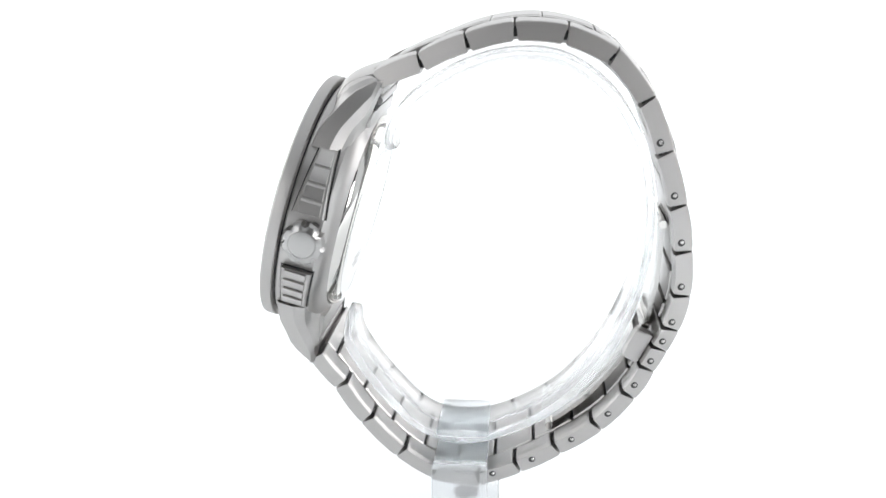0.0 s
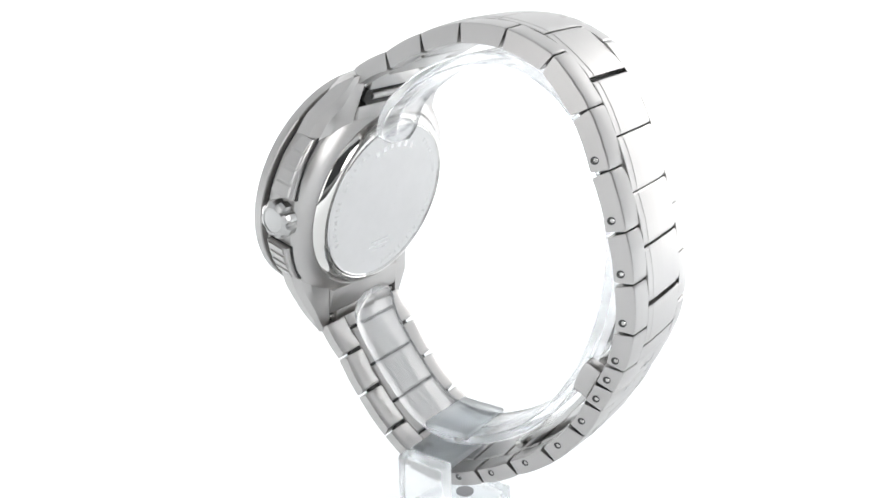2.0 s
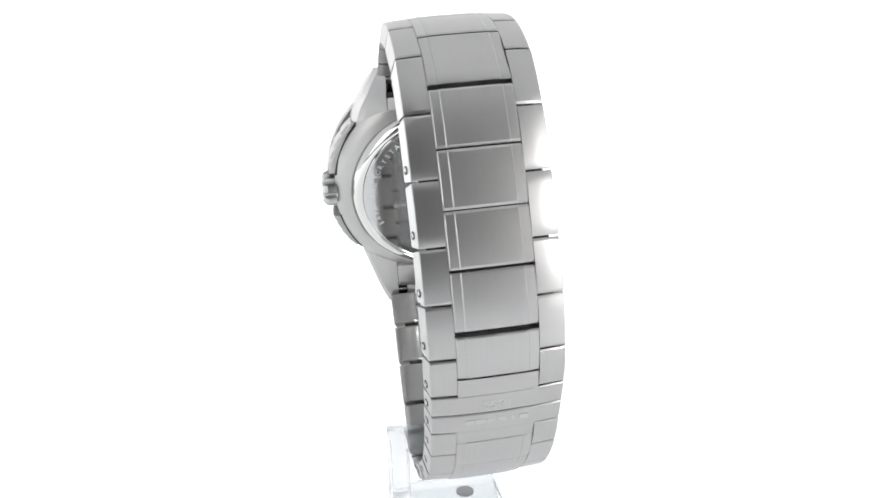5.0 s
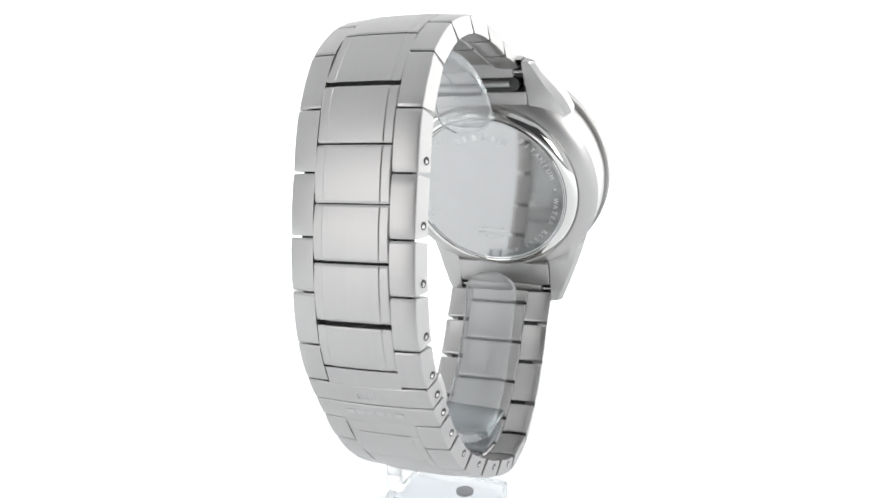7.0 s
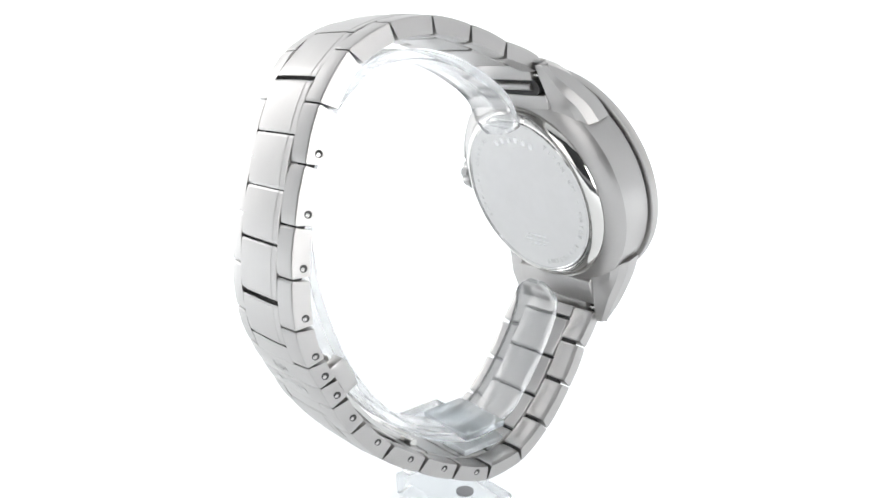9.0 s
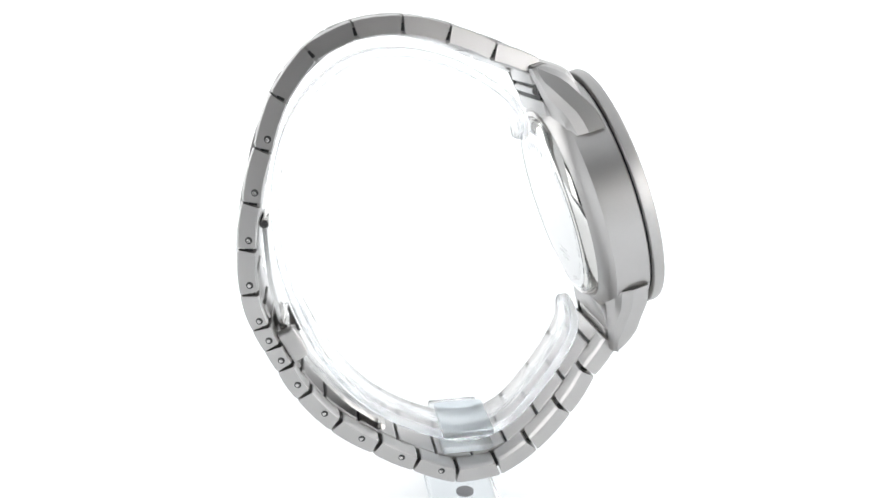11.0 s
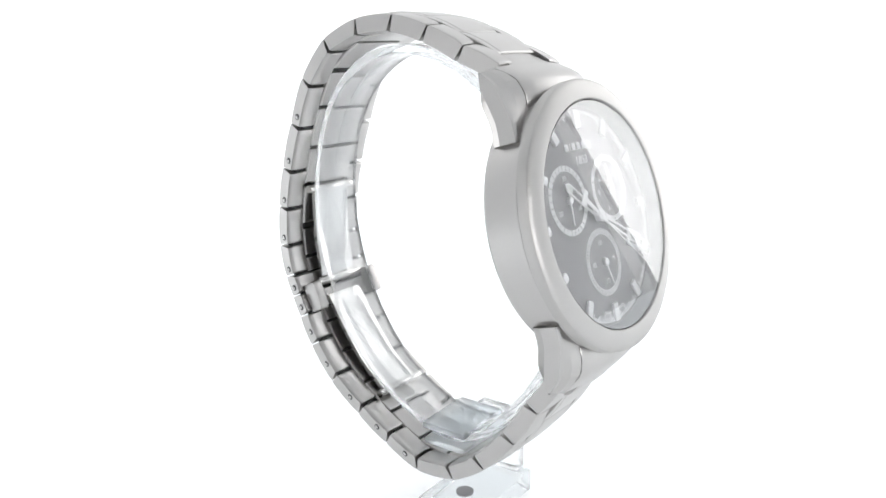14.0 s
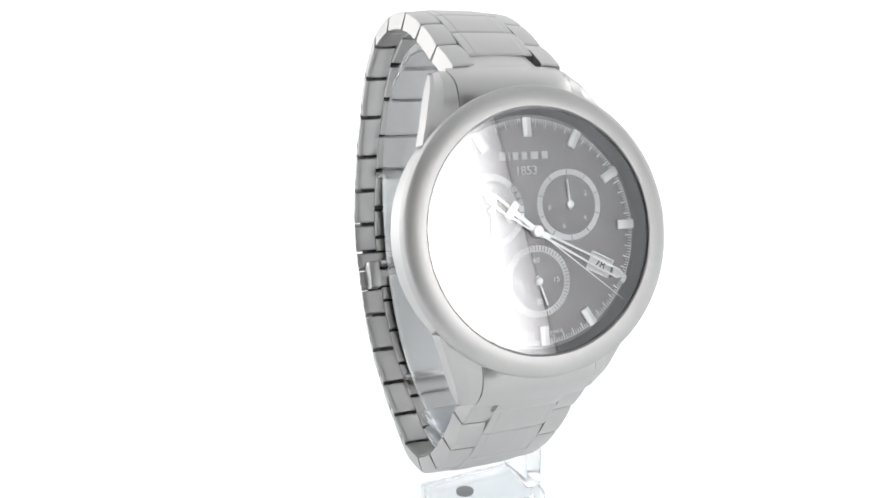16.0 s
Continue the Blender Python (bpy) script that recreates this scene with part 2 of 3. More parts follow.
CENTRE_AT = {5: 5.60, 6: 6.56, 7: 7.47, 8: 8.42, 9: 9.53}      # where the centre links meet, by joint; halfway if not named
CENTRE_GAPS = {4: 0.35, 5: 0.85, 6: 0.3, 7: 0.2, 8: 0.45, 9: 0.85, 10: 0.45}      # play between centre links, by joint


def band_mid(x):
    return -1.1 - 0.9 * min(1, max(0, (x + 22) / 32))


def band_half(s):
    if s < 6:
        return 10.6 + 0.03 * s
    if s < 14:
        return 10.85
    return 10.85 + min(0.5, (s - 14) * 0.12)


def band_rise(s):
    """How far the band's middle stands proud of its side line: flat over the top, fuller round the back."""
    f = min(1, max(0, (s - 4.5) / 3))
    g = min(1, max(0, (s - 14) / 4))
    return 0.55 + 0.05 * f - 0.1 * g


def joint(s):
    """A place on the bracelet's line and the outward normal there; s counts joints."""
    n = len(JOINTS) - 1
    k = min(n - 1, max(0, int(math.floor(s))))
    f = s - k
    p = [Vector(JOINTS[min(n, max(0, k + d))]) for d in (-1, 0, 1, 2)]
    pos = 0.5 * (2 * p[1] + (p[2] - p[0]) * f + (2 * p[0] - 5 * p[1] + 4 * p[2] - p[3]) * f * f + (3 * p[1] - p[0] - 3 * p[2] + p[3]) * f ** 3)
    tan = 0.5 * ((p[2] - p[0]) + 2 * (2 * p[0] - 5 * p[1] + 4 * p[2] - p[3]) * f + 3 * (3 * p[1] - p[0] - 3 * p[2] + p[3]) * f * f)
    tan.normalize()
    return pos, Vector((-tan.y, tan.x))


def chord(s0, s1, f, bow):
    """A place between two joints: the straight line, bowed out a little."""
    (p, a), (q, b) = joint(s0), joint(s1)
    nrm = (a * (1 - f) + b * f).normalized()
    return p.lerp(q, f) + nrm * bow * 4 * f * (1 - f), nrm


def link_mesh(s0, s1, y_of, heights, gap, bow, deep=THICK, nick=0.14, gap_end=None, draft=0.0):
    """A solid link: a profile along the band, lofted over columns across it; heights raise the outer face column by column."""
    fs = [0, 0.045, 0.2, 0.5, 0.8, 0.955, 1]
    rings = []
    span = (joint(s1)[0] - joint(s0)[0]).length
    g, g1 = gap / span, (gap if gap_end is None else gap_end) / span
    rise = band_rise((s0 + s1) / 2)
    for i, (y, h, inset) in enumerate(zip(y_of, heights, [0.25] + [0] * (len(heights) - 2) + [0.25])):
        ring = []
        for k, f in enumerate(fs):
            f = g + (1 - g - g1) * f
            p, nrm = chord(s0, s1, f, bow)
            q = p + nrm * (h * rise - (nick if k in (0, len(fs) - 1) else 0))
            ring.append((q.x, y + band_mid(q.x), q.y))
        if i in (0, len(y_of) - 1) and draft and abs(y) > HALF_MID + 1:
            y += math.copysign(draft, y)
        for k, f in enumerate(reversed(fs)):
            f = g + 0.3 / span + (1 - g - g1 - 0.6 / span) * f
            p, nrm = chord(s0, s1, f, bow)
            q = p - nrm * (deep - inset - (nick if k in (0, len(fs) - 1) else 0))
            ring.append((q.x, y + band_mid(q.x), q.y))
        rings.append(ring)
    return soften(loft(rings), 20)


SIDE_DRAFT = 0.6      # the links' flanks lean in towards the outer face


def add_pin(k, side, hw, owner, pin_mesh, hole_mesh):
    p, nrm = chord(k, k + 1, 0.78 if k < 11 else 0.62, 0)
    q = p - nrm * 1.55
    lean = math.atan2(SIDE_DRAFT, THICK)
    out = Vector((nrm.x * math.sin(lean), side * math.cos(lean), nrm.y * math.sin(lean)))
    turn = Vector((0, 0, 1)).rotation_difference(out).to_matrix().to_4x4()
    at = Matrix.Translation(Vector((q.x, side * (hw - SIDE_DRAFT * 0.34) + band_mid(q.x), q.y)) * S)
    # black disc paints the shade of the hole on the flank
    part("pin_hole_shade", hole_mesh, gap_shade, owner, "", at @ turn)
    part("pin", pin_mesh, pin_steel, owner, "", at @ turn)


def joined(*meshes):
    bm = bmesh.new()
    for me in meshes:
        bm.from_mesh(me)
    out = bpy.data.meshes.new("mesh")
    bm.to_mesh(out)
    bm.free()
    return soften(out, 20)


def build_bracelet():
    n = len(JOINTS) - 1
    pin_mesh = soften(lathe([(0, 0.12), (0.28, 0.12), (0.38, 0.02), (0.38, -0.3), (0, -0.3)], lambda a, b, c: (a + 0.14, b + 0.09, c), 14, False), 30)
    hole_mesh = lathe([(0, 0.03), (0.64, 0.03), (0.64, -0.3), (0, -0.3)], lambda a, b, c: (a, b, c), 16, False)
    pin_mesh.materials.append(pin_steel)
    hole_mesh.materials.append(gap_shade)
    for k in range(n):
        if k in (11, 12):
            continue
        hw = (band_half(k) + band_half(k + 1)) / 2
        for side in (-1, 1):
            ys = [side * y for y in (HALF_MID + 0.06, HALF_MID + 1.6, hw - SIDE_DRAFT - 0.45, hw - SIDE_DRAFT - 0.12, hw - SIDE_DRAFT)]
            ob = part("side_link", link_mesh(k, k + 1, ys, SIDE_HEIGHTS, 0.16, 0.32, draft=SIDE_DRAFT), steel_band, watch)
            if 6 <= k <= 17:
                add_pin(k, side, hw, ob, pin_mesh, hole_mesh)
    for k in range(1, n + 1):
        if 11 <= k <= 13:
            continue
        a, b = CENTRE_AT.get(k - 1, k - 0.5), min(n, CENTRE_AT.get(k, k + 0.5))
        ys = [-HALF_MID, -HALF_MID + 0.2, -4.75, -4.55, -2, 0, 2, 4.55, 4.75, HALF_MID - 0.2, HALF_MID]
        part("center_link", link_mesh(a, b, ys, CENTRE_HEIGHTS, CENTRE_GAPS.get(k - 1, 0.14) * 0.5, 0.34, gap_end=CENTRE_GAPS.get(k, 0.14) * 0.5), steel_band, watch)
    # cover plates of the folding clasp: full width where they meet, a tongue between the side links beyond
    for a, b, t0, t1 in ((11, 12, 10.5, 11.06), (12, 13, 12.94, 13.5)):
        hw = (band_half(a) + band_half(b)) / 2
        edge = hw - SIDE_DRAFT
        ys = [-edge, -edge + 0.12, -edge + 0.45, -HALF_MID - 1.4, -HALF_MID, -3, 0, 3, HALF_MID, HALF_MID + 1.4, edge - 0.45, edge - 0.12, edge]
        hs = (0.0, 0.3, 0.46, 0.78, 0.98, 1.14, 1.2, 1.14, 0.98, 0.78, 0.46, 0.3, 0.0)
        wide = link_mesh(a, b, ys, hs, 0.1, 0.12, draft=SIDE_DRAFT)
        ys = [-HALF_MID, -HALF_MID + 0.2, -3, 0, 3, HALF_MID - 0.2, HALF_MID]
        tongue = link_mesh(t0, t1, ys, (0.8, 0.96, 1.13, 1.19, 1.13, 0.96, 0.8), 0.07, 0.02, nick=0.05)
        cover = part("clasp_cover", joined(wide, tongue), steel_band, watch, "plain clasp cover with shallow engraving")
        for side in (-1, 1):
            add_pin(a, side, hw, cover, pin_mesh, hole_mesh)


build_bracelet()

def engrave(s0, s1, f):
    """A pose flush with a clasp cover, upside down as the cover hangs."""
    p, nrm = chord(s0, s1, f, 0.12)
    q = p + nrm * (1.2 * band_rise((s0 + s1) / 2) - 0.01)
    x_axis, z_axis = Vector((0, -1, 0)), Vector((nrm.x, 0, nrm.y))
    m = Matrix((x_axis, z_axis.cross(x_axis), z_axis)).transposed().to_4x4()
    m.translation = Vector((q.x, band_mid(q.x), q.y)) * S
    return m


clasp_plate = next(o for o in watch.children if o.name.startswith("clasp_cover"))
lettering("1853", 2.4, engraved, clasp_plate, engrave(11, 12, 0.5), "engraved_year")
for k in range(6):
    w = (0.65, 0.2, 0.6, 0.6, 0.75, 0.65)[k]
    part("engraved_bar", box(((k - 2.5) * 1.7 - w, -0.55, -0.05), ((k - 2.5) * 1.7 + w, 0.55, 0.0)), engraved, clasp_plate, "", engrave(12, 13, 0.42))

# ---- the case: a towards the crown, b towards twelve, c out of the dial ----
TILT = radians(16.5)
DIAL_C = Vector((-28.0, 0.0, 10.2))
case_a, case_b, case_c = Vector((0, -1, 0)), Vector((math.sin(TILT), 0, math.cos(TILT))), Vector((-math.cos(TILT), 0, math.sin(TILT)))
case_pose = Matrix((case_a, case_b, case_c)).transposed().to_4x4()
case_pose = case_pose @ Matrix.Rotation(radians(-1.2), 4, "Y")
case_pose.translation = DIAL_C * S
DIAL_DEPTH = 0.9
BEZEL_R, GLASS_R = 23.0, 19.4


def on_case(name, me, mat, parent=None, label="", m=None):
    return part(name, me, mat, parent or watch, label, (case_pose if parent is None else Matrix()) @ (m or Matrix()))


plain = lambda a, b, c: (a, b, c)


def along_case(table, b):
    """A height read from (way out, height) steps, with straight lines between."""
    for (b0, c0), (b1, c1) in zip(table, table[1:]):
        if b <= b1:
            return c0 + (c1 - c0) * (b - b0) / (b1 - b0)
    return table[-1][1]


HOOD = ((14.0, -1.5), (18.0, -1.15), (22.0, -1.05), (24.0, -1.7), (25.2, -2.6), (26.5, -4.4), (27.6, -6.2), (28.7, -7.9), (30.5, -10.2))
LUG_EDGE = ((14.0, -1.4), (18.0, -2.1), (21.0, -3.7), (24.0, -5.3), (26.0, -7.6), (27.0, -8.8))
LUG_OUT = ((14.0, 17.7), (18.0, 16.4), (21.0, 15.2), (24.0, 13.9), (27.0, 12.5))
LUG_IN = 10.3


def build_case():
    body = lathe([(19.4, -0.75), (21.9, -0.75), (22.1, -0.95), (22.05, -3.4), (22.0, -7.0), (21.5, -7.6), (20.9, -8.1), (20.2, -8.55), (19.4, -8.95), (18.75, -9.2), (18.55, -9.1), (18.55, -4), (19.4, -4)], plain, 128)
    on_case("case_body", soften(body, 30), steel_case)
    # black ring paints the shade in the groove under the bezel
    on_case("bezel_groove_shade", lathe([(21.8, -0.4), (21.8, -0.9), (19.42, -0.9), (19.42, -0.4)], plain, 96), gap_shade)
    bez = lathe([(GLASS_R, 0.4), (GLASS_R + 0.02, 2.02), (GLASS_R + 0.2, 2.24), (20.2, 2.24), (21.3, 2.1), (22.2, 1.85), (22.7, 1.64), (22.9, 1.46), (BEZEL_R, 1.22), (BEZEL_R + 0.03, -0.35), (22.8, -0.5), (20.9, -0.5)], plain, 160)
    on_case("bezel", soften(bez, 24), steel_bezel, None, "smooth satin steel bezel", Matrix.Translation((0.2 * S, 0, 0)))
    for sa in (-1, 1):
        for sb in (-1, 1):
            rings = []
            for b in (14.6, 15.5, 17.0, 18.5, 20.0, 21.5, 23.0, 24.5, 25.8, 26.7, 27.1):
                out, edge, hood = along_case(LUG_OUT, b), along_case(LUG_EDGE, b), along_case(HOOD, max(18, b)) - 1.5
                tip = 0.35 if b > 27 else 0.0
                low = -8.3 - 1.6 * max(0, (b - 18) / 9)
                hood, edge = max(hood, edge + 0.3) - tip, edge - tip
                foot = max(low + 0.9, edge - 2.9) + tip
                under = max(low + 0.3, foot - 1.8)
                rings.append([(sa * x, sb * b, c) for x, c in ((LUG_IN, low), (LUG_IN, hood), ((LUG_IN + out) / 2, hood * 0.6 + edge * 0.4 + 0.1), (out - 0.7, edge + 0.22), (out - 0.1, edge), (out, foot), (out - 0.9, under), (out - 2.2, (under + low) / 2))])
            on_case("lug", soften(loft(rings), 17), steel_case)
    # end pieces between the lugs, which carry the bracelet
    for sb in (-1, 1):
        rings = []
        for b in (14.5, 18.0, 20.5, 22.0, 23.0, 24.0, 25.0, 26.0, 27.0, 27.5, 27.55, 28.2, 28.9) + ((29.7, 30.25, 30.45) if sb > 0 else (29.2,)):
            hi = along_case(HOOD, b)
            w = LUG_IN - 0.12 if b < 27.52 else HALF_MID - 0.1
            lo = max(hi - 3.4, -9.6) if b < 27.52 else hi - 3.2
            if b in (29.2, 30.45):
                hi, lo = hi - 0.3, lo + 0.3
            xs = [w * f for f in (-1, -0.97, -0.7, -0.35, 0, 0.35, 0.7, 0.97, 1)]
            rings.append([(x, sb * b, hi - 1.35 * (x / LUG_IN) ** 2 - (0.15 if abs(x) == w else 0)) for x in xs] + [(x, sb * b, lo) for x in reversed(xs)])
        on_case("end_link", soften(loft(rings), 30), steel_case)
        if sb > 0:
            slot = [(math.copysign(7.6, math.cos(t)) + 1.5 * math.cos(t), 22.5 + 1.5 * math.sin(t)) for t in (2 * math.pi * (k + 0.5) / 28 for k in range(28))]
            # solid black block in the slot, painting its inner shade
            on_case("end_slot_shade", prism(slot, -9.0, -6.6), gap_shade)
            on_case("spring_tube", soften(lathe([(0, -7.4), (0.75, -7.4), (0.75, 7.4), (0, 7.4)], lambda a, b, c: (c, 22.7 + a, -9.0 + b), 18, False), 40), steel_inner)
            on_case("end_plate", bevelled(box((-LUG_IN + 0.1, 18.2, -9.1), (LUG_IN - 0.1, 21.0, -6.2)), 0.3), steel_case)
            on_case("end_plate", bevelled(box((-8.3, 24.0, -9.62), (8.3, 26.9, -6.2)), 0.3), steel_case)
        else:
            on_case("end_plate", bevelled(box((-LUG_IN + 0.1, -23.6, -9.3), (LUG_IN - 0.1, -18.2, -6.2)), 0.3), steel_case)
            on_case("end_plate", bevelled(box((-8.3, -26.9, -9.5), (8.3, -23.5, -6.2)), 0.3), steel_case)
        for sa in (-1, 1):
            # black boxes paint the shaded hollows at the lugs' inner corners
            on_case("lug_notch_shade", box((sa * 9.25 - 0.95, sb * 24.9 - 1.3, -8.4), (sa * 9.25 + 0.95, sb * 24.9 + 1.3, -6.4)), gap_shade)
            on_case("spring_bar", soften(lathe([(0, -1.0), (0.45, -1.0), (0.45, 1.0), (0, 1.0)], lambda a, b, c: (sa * 9.25 + c, sb * 24.9 + a, -8.6 + b), 14, False), 40), pin_steel)
    back = lathe([(16.37, -9.0), (16.37, -10.95), (16.2, -11.05), (16.0, -11.05), (15.85, -10.95), (0, -10.95), (0, -9.0)], plain, 128, False)
    on_case("case_back", soften(back, 18), mirror_back, None, "mirror-polished steel case back with etched writing")
    rim = lathe([(18.53, -8.6), (18.5, -9.25), (18.3, -9.65), (17.95, -10.2), (17.5, -10.65), (17.0, -10.92), (16.6, -11.0), (16.4, -10.85), (16.4, -8.6)], plain, 128)
    on_case("case_back_rim", soften(rim, 28), polished, None, "polished steel rim of the case back")


build_case()


def etched_arc(text, mid, radius, size, parent, height, step=5.4):
    """Writing round the case back, read from behind: one mesh of all its letters."""
    bm = bmesh.new()
    for k, ch in enumerate(text):
        if ch == " ":
            continue
        cu = bpy.data.curves.new("letter", "FONT")
        cu.body, cu.size, cu.align_x, cu.align_y = ch, size * S, "CENTER", "CENTER"
        tmp = bpy.data.objects.new("letter", cu)
        scene.collection.objects.link(tmp)
        me = bpy.data.meshes.new_from_object(tmp.evaluated_get(bpy.context.evaluated_depsgraph_get()))
        bpy.data.objects.remove(tmp)
        ang = mid - (k - (len(text) - 1) / 2) * step
        me.transform(Matrix.Rotation(radians(180), 4, "Y") @ Matrix.Translation((0, 0, -height * S)) @ Matrix.Rotation(radians(ang - 90), 4, "Z") @ Matrix.Translation((0, radius * S, 0)))
        bm.from_mesh(me)
    out = bpy.data.meshes.new("etched")
    bm.to_mesh(out)
    bm.free()
    return part("etched_writing", out, etched, parent)


back = next(o for o in watch.children if o.name == "case_back")
for k in range(6):
    # the maker's mark over the case back's middle, as plain bars
    part("etched_bar", box((-0.5, 11.7, -10.98), (0.5, 12.9, -10.9)), etched, back, "", Matrix.Rotation(radians((2.5 - k) * 9.5), 4, "Z"))
etched_arc("SAPPHIRE CRYSTAL", 164, 14.3, 1.45, back, -10.98)
etched_arc("TITANIUM \u2022 WATER RESISTANT", -15, 14.3, 1.45, back, -10.98)
for k, (w, b) in enumerate(((2.6, -8.6), (3.4, -9.6), (2.0, -10.6))):
    part("engraved_line", box((-w, b - 0.16, -10.99), (w, b + 0.16, -10.9)), etched, back)


def build_crown():
    n, rings = 48, []
    for r, h in ((1.7, 20.6), (1.7, 21.4), (3.2, 21.5), (3.6, 21.8), (3.7, 23.4), (3.35, 24.1), (2.6, 24.55), (2.35, 24.6), (2.2, 24.45), (1.2, 24.55)):
        rib = 0.55 if 21.7 < h < 24.0 else 0.35 if h == 24.1 else 0.0
        rings.append([(h, (r - rib * (k % 6 < 2)) * math.cos(2 * math.pi * k / n), (r - rib * (k % 6 < 2)) * math.sin(2 * math.pi * k / n) - 4.8) for k in range(n)])
    crown = on_case("crown", soften(loft(rings), 25), steel_crown, None, "fluted steel crown")
    return crown


build_crown()


def build_pusher(b0, b1, w0, w1, ridges):
    """A tapered pusher on the crown's side, stepped in ridges, a dark plate beneath painting its shadow gap; w are its
    half widths along the case's depth.
    """
    at = lambda b: math.sqrt(22.1 ** 2 - b * b)
    mid = -4.4
    over = 0.32 if b1 > b0 else -0.32
    steps = [0, 0.25, 0.5, 0.75, 1]
    wide = lambda f: w0 + (w1 - w0) * f
    seam = [[(at(b0 + (b1 - b0) * f) + d, b0 + (b1 - b0) * f + over * (2 * f - 1), mid + sgn * (wide(f) + 0.3)) for d, sgn in ((-1.4, -1), (0.12, -1), (0.12, 1), (-1.4, 1))] for f in steps]
    rings = [[(at(b0 + (b1 - b0) * f) + d, b0 + (b1 - b0) * f, mid + sgn * wide(f)) for d, sgn in ((-1.2, -1), (0.95, -1), (1.2, -0.9), (1.2, 0.9), (0.95, 1), (-1.2, 1))] for f in steps]
    ob = on_case("pusher", soften(loft(rings), 25), steel_case, None, "ridged rectangular pusher")
    # slightly larger black plate: the shadow gap round the pusher as colour
    part("pusher_seam_shade", loft(seam), gap_shade, ob)
    for k in range(ridges):
        f0, f1 = (k + 0.06) / ridges, (k + 0.94) / ridges
        rings = []
        for f, lift in ((f0, 0.0), (f0 + 0.02, 0.38), (f1 - 0.03, 0.24), (f1, 0.0)):
            b, w = b0 + (b1 - b0) * f, wide(f) * 0.78
            rings.append([(at(b) + d, b, mid + sgn * w) for d, sgn in ((1.15, -1), (1.2 + lift, -0.92), (1.2 + lift, 0.92), (1.15, 1))])
        part("ridge", soften(loft(rings), 25), steel_case, ob)


build_pusher(4.6, 14.8, 2.7, 1.5, 4)
build_pusher(-5.6, -13.4, 2.6, 2.2, 4)


# ---- dial ----
def build_dial():
    dial = on_case("dial", lathe([(0, 0), (18.7, 0), (18.7, -0.6), (0, -0.6)], plain, 128, False), dial_black, None, "anthracite sunray chronograph dial", Matrix.Translation((0, 0, -DIAL_DEPTH * S)))
    on_case("rehaut", lathe([(18.6, 0.02 - DIAL_DEPTH), (19.3, 0.02 - DIAL_DEPTH), (19.35, 1.64), (19.1, 1.64)], plain, 128), material("grey_rehaut", (0.09, 0.09, 0.1), 0.35, 0.5))
    glass = on_case("crystal", soften(lathe([(0, 2.12), (19.2, 2.12), (19.38, 1.95), (19.38, 1.66), (0, 1.66)], plain, 128, False), 15), crystal_glass, None, "clear sapphire crystal")
    glass.visible_shadow = False
    # hour markers: raised bars with a split facet
    bar = loft([[(-0.74, 15.1, 0.0), (0.74, 15.1, 0.0), (0.74, 15.1, 0.45), (0, 15.1, 0.6), (-0.74, 15.1, 0.45)], [(-0.74, 18.15, 0.0), (0.74, 18.15, 0.0), (0.74, 18.15, 0.45), (0, 18.15, 0.6), (-0.74, 18.15, 0.45)]])
    bar.materials.append(marker_steel)
    for h in range(12):
        if h != 4:
            part("hour_marker", bar, marker_steel, dial, "", Matrix.Rotation(radians(-30 * h), 4, "Z"))
    short = loft([[(-0.62, 17.4, 0.0), (0.62, 17.4, 0.0), (0.62, 17.4, 0.45), (0, 17.4, 0.6), (-0.62, 17.4, 0.45)], [(-0.74, 18.15, 0.0), (0.74, 18.15, 0.0), (0.74, 18.15, 0.45), (0, 18.15, 0.6), (-0.74, 18.15, 0.45)]])
    part("hour_marker", short, marker_steel, dial, "", Matrix.Rotation(radians(-120), 4, "Z"))
    # minute track
    verts, faces = [], []
    for k in range(240):
        if k % 20 == 0:
            continue
        a = radians(1.5 * k)
        long = 1.25 if k % 4 == 0 else 0.7
        w = 0.13 if k % 4 == 0 else 0.09
        i = len(verts)
        for x, r in ((-w, 17.7 - long + 0.3), (w, 17.7 - long + 0.3), (w, 17.95), (-w, 17.95)):
            verts.append((x * math.cos(a) + r * math.sin(a), -x * math.sin(a) + r * math.cos(a), 0.02))
        faces.append((i, i + 1, i + 2, i + 3))
    tagged(part("minute_track", mesh_of(verts, faces), print_white, dial), kind="stuff")
    part("track_ring", lathe([(17.92, 0.005), (17.92, 0.025), (18.02, 0.025), (18.02, 0.005)], plain, 128), print_white, dial)
    # subdials: a recessed-looking dark disc in a silvery ring with radial strokes
    for (x, y), outer, inner, strokes, hand, numerals in (
            ((6.6, 3.9), 5.8, 4.85, 10, 3, (("1", 0, 3.6), ("2", -62, 3.6), ("4", -130, 3.6), ("6", 160, 3.6), ("8", 95, 3.6))),
            ((-7.35, 3.75), 5.8, 4.8, 30, 184, (("30", 0, 3.6), ("10", -120, 3.5), ("20", 120, 3.5))),
            ((-0.2, -7.9), 5.75, 4.7, 60, 163, (("60", 0, 3.3), ("15", -90, 3.3), ("30", 180, 3.3), ("45", 90, 3.3)))):
        at = Matrix.Translation(Vector((x, y, 0)) * S)
        sub = part("subdial", lathe([(0, 0.03), (inner, 0.03), (inner, 0.0), (0, 0.0)], plain, 64, False), dial_black, dial, "", at)
        part("subdial_ring", lathe([(inner, 0.01), (inner, 0.06), (outer, 0.06), (outer, 0.01)], plain, 72), ring_white, dial, "", at)
        verts, faces = [], []
        for k in range(strokes):
            a = 2 * math.pi * k / strokes
            w = 0.05
            i = len(verts)
